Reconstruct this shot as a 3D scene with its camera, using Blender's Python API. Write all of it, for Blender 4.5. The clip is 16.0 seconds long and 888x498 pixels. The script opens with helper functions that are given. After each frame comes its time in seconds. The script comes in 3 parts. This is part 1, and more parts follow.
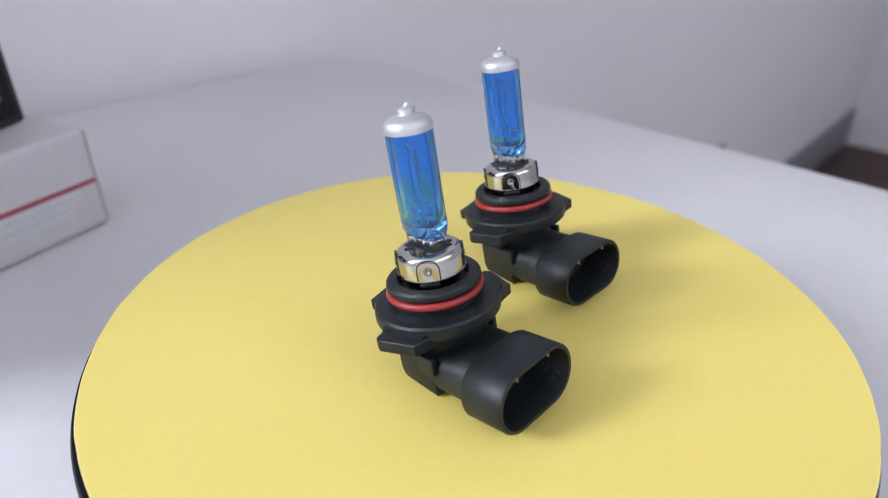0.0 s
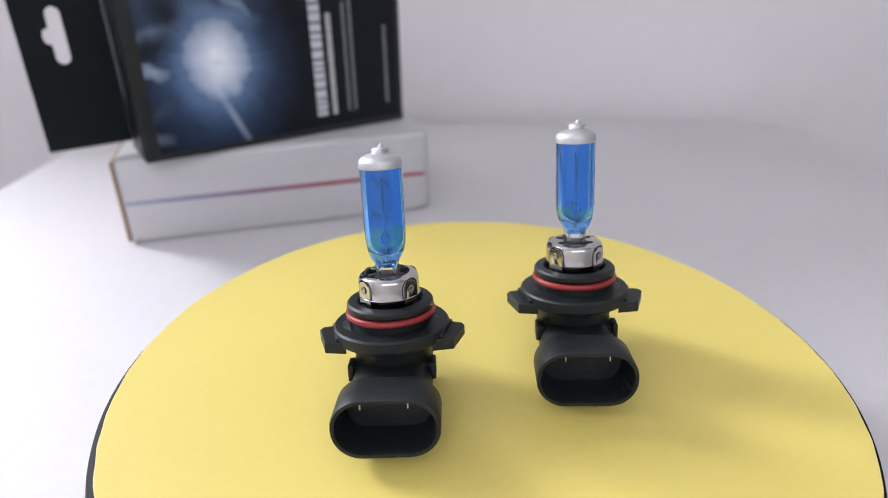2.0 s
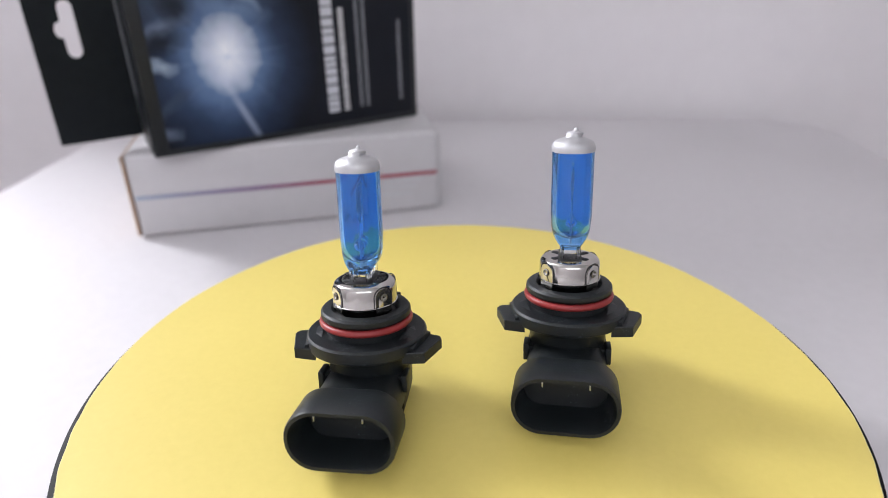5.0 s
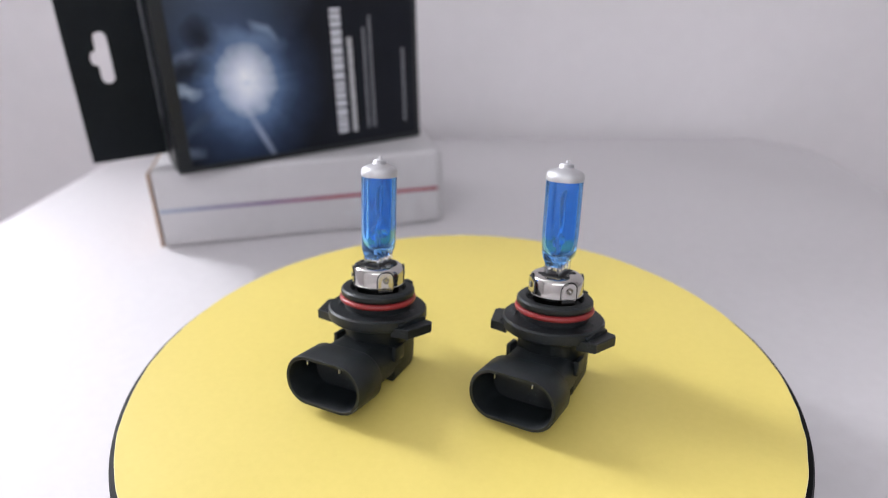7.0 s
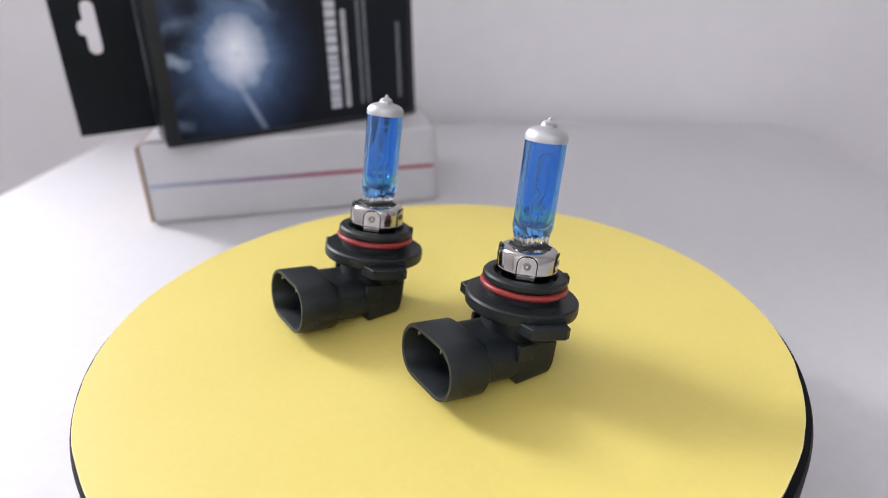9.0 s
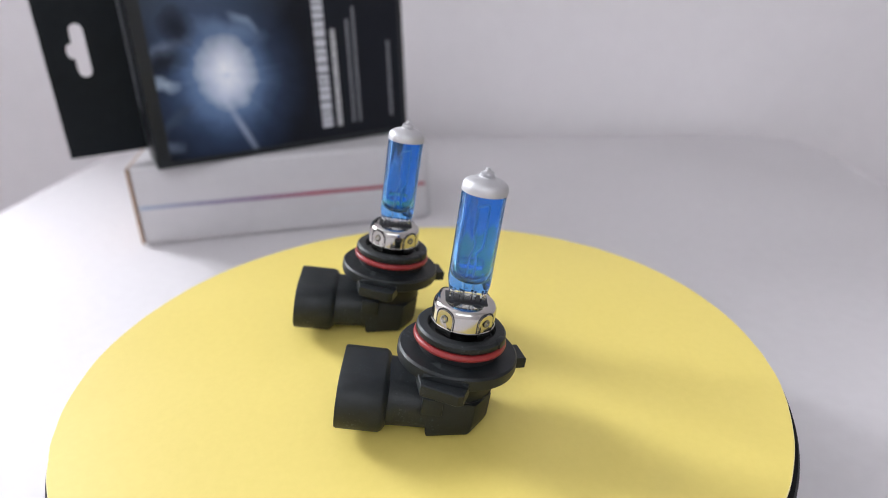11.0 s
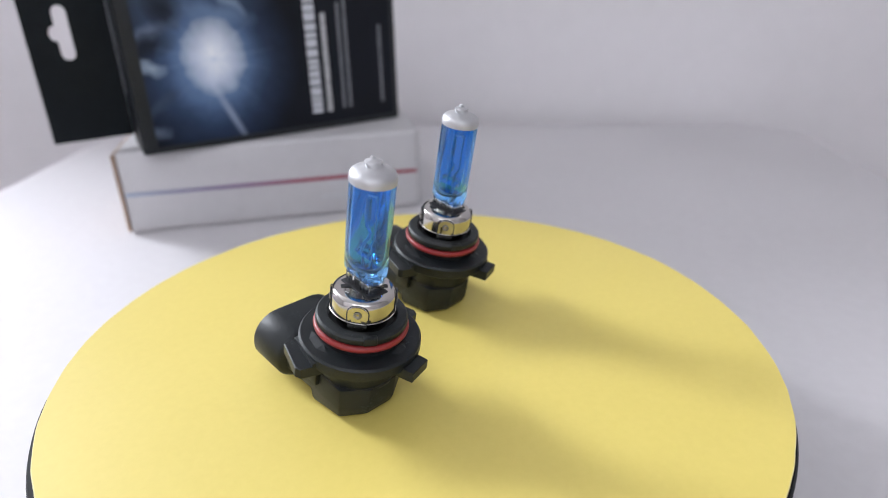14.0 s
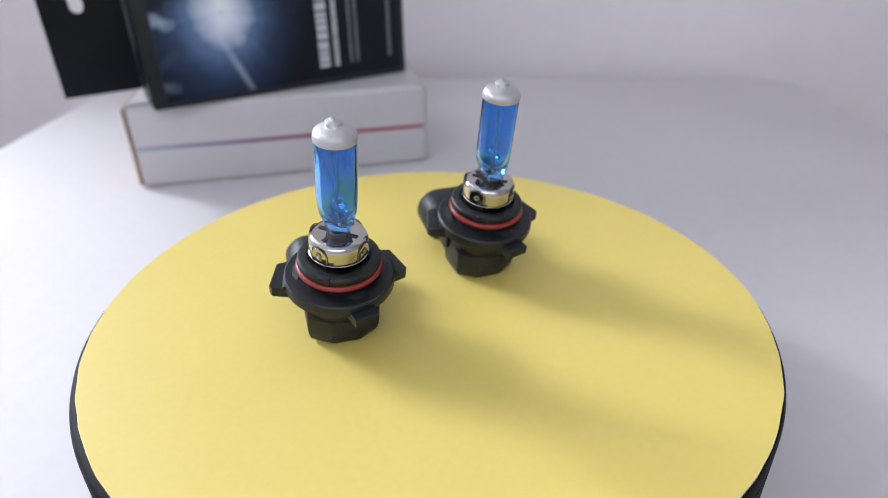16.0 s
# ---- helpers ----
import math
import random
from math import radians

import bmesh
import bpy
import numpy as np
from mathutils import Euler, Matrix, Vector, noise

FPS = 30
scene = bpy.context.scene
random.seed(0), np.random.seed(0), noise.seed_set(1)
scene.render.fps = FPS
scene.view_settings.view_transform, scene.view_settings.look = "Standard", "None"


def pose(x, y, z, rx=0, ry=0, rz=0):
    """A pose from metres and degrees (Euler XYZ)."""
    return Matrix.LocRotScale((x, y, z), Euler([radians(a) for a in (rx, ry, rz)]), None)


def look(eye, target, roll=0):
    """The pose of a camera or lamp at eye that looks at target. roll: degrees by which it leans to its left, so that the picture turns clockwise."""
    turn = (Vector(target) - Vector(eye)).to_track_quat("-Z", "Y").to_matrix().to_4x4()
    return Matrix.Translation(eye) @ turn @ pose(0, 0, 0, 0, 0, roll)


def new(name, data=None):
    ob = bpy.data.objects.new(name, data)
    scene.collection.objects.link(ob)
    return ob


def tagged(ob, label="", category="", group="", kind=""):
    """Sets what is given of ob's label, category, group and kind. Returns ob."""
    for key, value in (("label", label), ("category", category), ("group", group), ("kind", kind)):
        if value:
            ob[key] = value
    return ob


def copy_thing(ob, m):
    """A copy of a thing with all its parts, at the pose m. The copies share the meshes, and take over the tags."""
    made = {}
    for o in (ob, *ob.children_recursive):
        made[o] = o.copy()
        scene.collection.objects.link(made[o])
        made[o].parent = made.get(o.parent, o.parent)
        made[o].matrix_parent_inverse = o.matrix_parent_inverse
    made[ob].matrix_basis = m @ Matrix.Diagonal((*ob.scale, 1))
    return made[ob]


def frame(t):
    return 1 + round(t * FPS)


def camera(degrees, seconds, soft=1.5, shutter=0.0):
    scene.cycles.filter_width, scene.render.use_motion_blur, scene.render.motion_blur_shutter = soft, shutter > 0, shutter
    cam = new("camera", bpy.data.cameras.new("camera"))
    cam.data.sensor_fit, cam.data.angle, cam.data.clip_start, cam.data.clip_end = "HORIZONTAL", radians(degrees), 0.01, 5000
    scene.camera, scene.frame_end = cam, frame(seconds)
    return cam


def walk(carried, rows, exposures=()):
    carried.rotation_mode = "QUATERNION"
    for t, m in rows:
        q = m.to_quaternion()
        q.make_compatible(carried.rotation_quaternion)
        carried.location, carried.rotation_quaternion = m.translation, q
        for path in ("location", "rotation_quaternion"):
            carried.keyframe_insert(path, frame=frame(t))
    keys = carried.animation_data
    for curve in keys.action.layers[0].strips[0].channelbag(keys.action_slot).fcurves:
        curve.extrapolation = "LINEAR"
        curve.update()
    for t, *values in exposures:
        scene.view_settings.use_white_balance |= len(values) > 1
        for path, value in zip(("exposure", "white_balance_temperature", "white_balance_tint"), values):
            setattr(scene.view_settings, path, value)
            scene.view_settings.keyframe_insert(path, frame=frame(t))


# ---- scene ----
DESK, TABLE_DROP = 0.80, 0.0473   # desk top above the floor; card above the desk top
Z0 = DESK + TABLE_DROP            # the card's surface

PATH = [  # seconds, eye above the turntable's middle, yaw, pitch, roll
    (0.0, -0.1084, -0.0944, 0.1027, -46.19, -30.03, 0.13),
    (0.5, -0.0670, -0.1002, 0.1058, -44.66, -28.65, 0.10),
    (1.0, -0.0417, -0.1206, 0.1160, -25.53, -26.57, -0.08),
    (1.5, -0.0209, -0.1457, 0.1145, -4.71, -26.09, -0.44),
    (2.0, -0.0076, -0.1465, 0.1075, 0.29, -26.19, -0.88),
    (2.5, 0.0013, -0.1428, 0.1074, 2.33, -26.22, -1.07),
    (3.0, 0.0001, -0.1398, 0.1038, 2.91, -26.12, -0.91),
    (3.5, -0.0000, -0.1387, 0.1006, 3.08, -26.75, -0.90),
    (4.0, 0.0007, -0.1363, 0.1029, 3.04, -26.36, -0.76),
    (6.5, 0.0088, -0.1514, 0.1139, 4.07, -27.35, -1.48),
    (7.0, 0.0067, -0.1640, 0.1163, 3.57, -25.17, -0.94),
    (7.5, 0.0088, -0.1628, 0.1033, 3.76, -26.63, -0.85),
    (8.0, 0.0059, -0.1603, 0.1004, 4.03, -24.82, -0.72),
    (8.5, 0.0104, -0.1581, 0.1000, 4.41, -25.74, -1.09),
    (9.0, 0.0129, -0.1619, 0.1009, 4.09, -25.24, -0.94),
    (9.5, 0.0123, -0.1632, 0.1130, 3.49, -25.16, -0.82),
    (10.0, 0.0155, -0.1590, 0.1090, 4.13, -24.56, -1.49),
    (12.5, 0.0182, -0.1557, 0.1043, 3.72, -24.57, -1.07),
    (13.0, 0.0160, -0.1538, 0.1021, 3.39, -24.52, -0.83),
    (13.5, 0.0147, -0.1536, 0.1006, 3.46, -24.82, -0.90),
    (14.0, 0.0168, -0.1545, 0.1030, 3.23, -25.42, -1.10),
    (14.5, 0.0153, -0.1545, 0.1013, 3.61, -27.37, -1.25),
    (15.0, 0.0163, -0.1559, 0.1046, 3.50, -28.62, -1.27),
    (15.5, 0.0159, -0.1583, 0.1087, 3.28, -28.99, -1.15),
    (16.0, 0.0144, -0.1599, 0.1094, 3.50, -29.94, -0.88),
]
TURNS = [  # seconds, degrees that the platter has turned
    (0.0, 0.00), (0.5, 0.00), (1.0, 0.00), (1.5, 0.00), (2.0, 0.00), (2.5, 0.00),
    (3.0, 0.00), (3.5, 0.00), (4.0, -0.15), (4.3, -0.7), (4.7, -2.4), (5.3, -6.9),
    (5.9, -12.4), (6.5, -18.56), (7.0, -23.93), (7.5, -30.23), (8.0, -37.13), (8.5, -44.61),
    (9.0, -52.21), (9.5, -59.82), (10.0, -67.53), (11.2, -85.1), (12.5, -103.97), (13.0, -111.30),
    (13.5, -119.03), (14.0, -127.34), (14.5, -134.76), (15.0, -142.32), (15.5, -149.39), (16.0, -156.36),
]

cam = camera(69.98, 16.0, 0.5)
cam.data.dof.use_dof, cam.data.dof.focus_distance, cam.data.dof.aperture_fstop = True, 0.153, 11.0


def eye_pose(x, y, z, yaw, pitch, roll):
    e = Vector((x, y, z + Z0))
    a, p = radians(yaw), radians(pitch)
    return look(e, e + Vector((-math.sin(a) * math.cos(p), math.cos(a) * math.cos(p), math.sin(p))), roll)


walk(cam, [(t, eye_pose(*v)) for t, *v in PATH],
     [(0.0, -0.05, 5950, 6), (0.5, 0.02, 5850, 7), (1.0, -0.05, 5900, 5), (1.9, 0.0, 6250, 6), (3.5, 0.0, 6400, 7), (10.0, 0.0, 6380, 6), (13.5, -0.03, 6250, 5), (16.0, -0.12, 6100, 7)])

# ---------------------------------------------------------------- light
WIN_SIDE = (0.95, 2.25, 2.05, 3.25)       # the window in the side wall, beyond the corner of the wall behind the desk: from, to, sill, head
WIN_FILL = (-0.9, 1.4, 1.90, 3.10)        # the unseen wide window added behind to hold the fill lamp
world = bpy.data.worlds.new("sky")
scene.world = world
world.use_nodes = True
sky = world.node_tree.nodes.new("ShaderNodeTexSky")
sky.sky_type, sky.sun_disc, sky.sun_elevation, sky.sun_rotation = "NISHITA", False, radians(35), radians(200)
world.node_tree.links.new(sky.outputs[0], world.node_tree.nodes["Background"].inputs[0])
world.node_tree.nodes["Background"].inputs[1].default_value = 0.08


def area_lamp(name, at, target, size_x, size_y, watts, color):
    l = bpy.data.lights.new(name, "AREA")
    l.shape, l.size, l.size_y, l.energy, l.color = "RECTANGLE", size_x, size_y, watts, color
    ob = new(name, l)
    ob.matrix_basis = look(at, target)
    return ob


area_lamp("window_daylight", (-3.055, 1.60, 2.68), (0.0, 1.60, 2.68), 1.15, 1.10, 210, (0.945, 0.935, 1.0))
# Fill lamp added behind the viewpoint; no known source stands there.
area_lamp("rear_fill_lamp", (0.25, -1.86, 2.5), (0.25, 0, 2.5), 2.2, 1.1, 24, (0.945, 0.935, 1.0))

# ---------------------------------------------------------------- materials
def mat(name, color=(0.8, 0.8, 0.8), rough=0.5, metal=0.0, spec=0.5):
    m = bpy.data.materials.new(name)
    m.use_nodes = True
    b = m.node_tree.nodes["Principled BSDF"]
    b.inputs["Base Color"].default_value = (*color, 1)
    b.inputs["Roughness"].default_value = rough
    b.inputs["Metallic"].default_value = metal
    b.inputs["Specular IOR Level"].default_value = spec
    return m


def node(m, kind, **inputs):
    n = m.node_tree.nodes.new(kind)
    for k, v in inputs.items():
        n.inputs[k.replace("_", " ")].default_value = v
    return n


def wire(m, a, out, b, inp):
    m.node_tree.links.new(a.outputs[out], b.inputs[inp])


def shader(m):
    return m.node_tree.nodes["Principled BSDF"]


def grain(m, dark, light, scale, stain_scale, rough=None, bump=0.0, bump_scale=None, distance=0.0002):
    """Two scales of noise between two base colours, with a fine relief."""
    b = shader(m)
    tc = node(m, "ShaderNodeTexCoord")
    fine = node(m, "ShaderNodeTexNoise", Scale=scale, Detail=5.0, Roughness=0.6)
    wide = node(m, "ShaderNodeTexNoise", Scale=stain_scale, Detail=3.0, Roughness=0.5)
    mix = m.node_tree.nodes.new("ShaderNodeMath")
    mix.operation = "MULTIPLY_ADD"
    mix.inputs[1].default_value, mix.inputs[2].default_value = 0.45, 0.0
    add = m.node_tree.nodes.new("ShaderNodeMath")
    add.operation = "MULTIPLY_ADD"
    add.inputs[1].default_value = 0.55
    ramp = node(m, "ShaderNodeValToRGB")
    ramp.color_ramp.elements[0].position, ramp.color_ramp.elements[1].position = 0.3, 0.7
    ramp.color_ramp.elements[0].color, ramp.color_ramp.elements[1].color = (*dark, 1), (*light, 1)
    for n in (fine, wide):
        wire(m, tc, "Object", n, "Vector")
    wire(m, fine, "Fac", mix, 0)
    wire(m, wide, "Fac", add, 0)
    wire(m, mix, 0, add, 2)
    wire(m, add, 0, ramp, "Fac")
    wire(m, ramp, "Color", b, "Base Color")
    if rough:
        rr = node(m, "ShaderNodeMapRange", To_Min=rough[0], To_Max=rough[1])
        wire(m, add, 0, rr, "Value")
        wire(m, rr, "Result", b, "Roughness")
    if bump:
        bn = node(m, "ShaderNodeTexNoise", Scale=bump_scale or scale, Detail=4.0)
        bp = node(m, "ShaderNodeBump", Strength=bump, Distance=distance)
        wire(m, tc, "Object", bn, "Vector")
        wire(m, bn, "Fac", bp, "Height")
        wire(m, bp, "Normal", b, "Normal")
    return m


wall_paint = grain(mat("wall_paint", rough=0.85), (0.75, 0.725, 0.735), (0.80, 0.775, 0.785), 60, 2.5, None, 0.15, 260, 0.0004)
ceiling_paint = grain(mat("ceiling_paint", rough=0.9), (0.70, 0.70, 0.70), (0.75, 0.75, 0.74), 40, 2, None)
skirting_paint = grain(mat("skirting_paint", rough=0.5), (0.20, 0.21, 0.23), (0.25, 0.26, 0.28), 30, 4, (0.4, 0.6))
laminate = grain(mat("white_laminate", rough=0.6, spec=0.25), (0.59, 0.57, 0.58), (0.65, 0.63, 0.64), 160, 7, (0.58, 0.72), 0.06, 900, 0.0001)
floor_wood = grain(mat("dark_floor_wood", rough=0.45), (0.03, 0.014, 0.012), (0.07, 0.032, 0.026), 30, 3, (0.35, 0.55), 0.2, 60, 0.0005)
steel_paint = grain(mat("grey_leg_paint", rough=0.5), (0.35, 0.35, 0.36), (0.42, 0.42, 0.43), 80, 6, (0.4, 0.6))
yellow_card = grain(mat("yellow_card", rough=0.5, spec=0.5), (0.67, 0.545, 0.130), (0.72, 0.590, 0.155), 420, 14, (0.46, 0.58), 0.12, 1600, 0.00006)
card_edge = grain(mat("cut_card_edge", rough=0.9), (0.62, 0.52, 0.2), (0.85, 0.76, 0.42), 500, 60)
platter_black = grain(mat("platter_black", rough=0.5, spec=0.08), (0.0025, 0.0025, 0.003), (0.005, 0.005, 0.0055), 200, 12, (0.45, 0.65), 0.05, 700, 0.0001)
bulb_plastic = grain(mat("black_moulded_plastic", rough=0.5, spec=0.38), (0.0042, 0.0058, 0.0066), (0.0115, 0.0155, 0.0175), 420, 70, (0.40, 0.56), 0.4, 2600, 0.00010)
ring_rubber = grain(mat("red_rubber", rough=0.42), (0.20, 0.012, 0.014), (0.30, 0.024, 0.023), 500, 80, (0.36, 0.5), 0.1, 2000, 0.00006)
cap_paint = grain(mat("silver_paint", rough=0.42, metal=0.9), (0.49, 0.49, 0.50), (0.57, 0.57, 0.58), 700, 90, (0.5, 0.62), 0.12, 2600, 0.00005)
nickel = grain(mat("nickel_plate", rough=0.16, metal=1.0), (0.43, 0.412, 0.388), (0.53, 0.512, 0.485), 260, 60, (0.07, 0.15), 0.012, 900, 0.00005)
weld_metal = grain(mat("weld_mark", rough=0.4, metal=1.0), (0.16, 0.15, 0.135), (0.40, 0.385, 0.36), 2400, 500, (0.25, 0.5), 0.5, 3000, 0.0001)
_pb = shader(bulb_plastic)
_src = _pb.inputs["Base Color"].links[0].from_node
_tc = node(bulb_plastic, "ShaderNodeTexCoord")
_sp = node(bulb_plastic, "ShaderNodeTexNoise", Scale=1500.0, Detail=2.0, Roughness=0.4)
_wd = node(bulb_plastic, "ShaderNodeTexNoise", Scale=110.0, Detail=2.0)
_ml = bulb_plastic.node_tree.nodes.new("ShaderNodeMath")
_ml.operation = "MULTIPLY"
_mr = node(bulb_plastic, "ShaderNodeMapRange", From_Min=0.37, From_Max=0.47, To_Max=0.5)
_mx = bulb_plastic.node_tree.nodes.new("ShaderNodeMix")
_mx.data_type = "RGBA"
_mx.inputs[7].default_value = (0.07, 0.08, 0.09, 1)
wire(bulb_plastic, _tc, "Object", _sp, "Vector")
wire(bulb_plastic, _tc, "Object", _wd, "Vector")
wire(bulb_plastic, _sp, "Fac", _ml, 0)
wire(bulb_plastic, _wd, "Fac", _ml, 1)
wire(bulb_plastic, _ml, 0, _mr, "Value")
wire(bulb_plastic, _mr, "Result", _mx, 0)
wire(bulb_plastic, _src, "Color", _mx, 6)
wire(bulb_plastic, _mx, 2, _pb, "Base Color")
# Near-black for the base seam, and painted shade in the collar's slits and slots.
slot_dark = mat("gap_shade_black", (0.015, 0.015, 0.017), 0.6)
wire_metal = mat("molybdenum_wire", (0.55, 0.55, 0.58), 0.32, 1.0)
coil_metal = mat("tungsten_coil", (0.5, 0.5, 0.52), 0.4, 1.0)
# Bright metal that paints the glints on the shroud's plastic ribs.
rib_glint = mat("rib_glint_metal", (0.7, 0.69, 0.66), 0.3, 1.0)
carton_white = grain(mat("white_carton", rough=0.55), (0.50, 0.487, 0.495), (0.56, 0.547, 0.55), 120, 10, (0.45, 0.6), 0.05, 800, 0.0001)
carton_kraft = grain(mat("carton_cut_edge", rough=0.85), (0.30, 0.19, 0.12), (0.46, 0.32, 0.22), 300, 40)
carton_black = grain(mat("black_carton", rough=0.36, spec=0.16), (0.004, 0.006, 0.0075), (0.009, 0.012, 0.014), 160, 10, (0.28, 0.45), 0.05, 700, 0.0001)
carton_rim = grain(mat("dark_grey_carton_rim", rough=0.4), (0.006, 0.008, 0.0095), (0.011, 0.014, 0.016), 160, 12, (0.3, 0.45))
print_white = mat("white_print", (0.55, 0.56, 0.6), 0.5)
print_grey = mat("grey_print", (0.2, 0.21, 0.23), 0.5)
print_blurb = grain(mat("pale_grey_print", rough=0.6), (0.5, 0.5, 0.51), (0.62, 0.62, 0.63), 300, 40)
socket_plastic = grain(mat("beige_socket_plastic", rough=0.5), (0.30, 0.29, 0.26), (0.36, 0.35, 0.31), 90, 10)
plug_black = grain(mat("black_plug_plastic", rough=0.5), (0.012, 0.012, 0.013), (0.02, 0.02, 0.021), 200, 20)
window_frame_paint = grain(mat("window_frame_paint", rough=0.4), (0.74, 0.74, 0.74), (0.8, 0.8, 0.79), 40, 3)

pane_glass = mat("window_glass", (1, 1, 1), 0.0)
shader(pane_glass).inputs["Transmission Weight"].default_value = 1.0
shader(pane_glass).inputs["IOR"].default_value = 1.45

# Clear bulb glass with a blue coat that ends a little above the pinch.
blue_glass = mat("blue_coated_glass", (1, 1, 1), 0.0)
shader(blue_glass).inputs["Transmission Weight"].default_value = 1.0
shader(blue_glass).inputs["IOR"].default_value = 1.46
_tc = node(blue_glass, "ShaderNodeTexCoord")
_sep = node(blue_glass, "ShaderNodeSeparateXYZ")
_jag = node(blue_glass, "ShaderNodeTexNoise", Scale=260.0, Detail=2.0)
_off = blue_glass.node_tree.nodes.new("ShaderNodeMath")
_off.operation = "MULTIPLY_ADD"
_off.inputs[1].default_value = 0.0016
_coat = node(blue_glass, "ShaderNodeMapRange", From_Min=0.0340, From_Max=0.0362)
_mix = node(blue_glass, "ShaderNodeValToRGB")
_mix.color_ramp.elements[0].color = (0.93, 0.95, 0.97, 1)
_mix.color_ramp.elements[1].color = (0.18, 0.51, 1.0, 1)
wire(blue_glass, _tc, "Object", _sep, "Vector")
wire(blue_glass, _tc, "Object", _jag, "Vector")
wire(blue_glass, _jag, "Fac", _off, 0)
wire(blue_glass, _sep, "Z", _off, 2)
wire(blue_glass, _off, 0, _coat, "Value")
wire(blue_glass, _coat, "Result", _mix, "Fac")
wire(blue_glass, _mix, "Color", shader(blue_glass), "Base Color")
_haze = node(blue_glass, "ShaderNodeMapRange", To_Min=1.0, To_Max=0.95)
wire(blue_glass, _coat, "Result", _haze, "Value")
wire(blue_glass, _haze, "Result", shader(blue_glass), "Transmission Weight")
clear_glass = mat("clear_glass", (0.95, 0.97, 0.98), 0.02)
shader(clear_glass).inputs["Transmission Weight"].default_value = 1.0
shader(clear_glass).inputs["IOR"].default_value = 1.46

# Red to blue printed line along the white carton.
line_print = mat("red_blue_line_print", rough=0.5)
_tc = node(line_print, "ShaderNodeTexCoord")
_sep = node(line_print, "ShaderNodeSeparateXYZ")
_mr = node(line_print, "ShaderNodeMapRange", From_Min=0.0, From_Max=0.169)
_rp = node(line_print, "ShaderNodeValToRGB")
_rp.color_ramp.elements[0].color = (0.31, 0.37, 0.48, 1)
_rp.color_ramp.elements[1].color = (0.33, 0.06, 0.085, 1)
for _p, _c in ((0.4, (0.22, 0.13, 0.25)), (0.62, (0.32, 0.05, 0.09))):
    _e = _rp.color_ramp.elements.new(_p)
    _e.color = (*_c, 1)
wire(line_print, _tc, "Object", _sep, "Vector")
wire(line_print, _sep, "X", _mr, "Value")
wire(line_print, _mr, "Result", _rp, "Fac")
wire(line_print, _rp, "Color", shader(line_print), "Base Color")


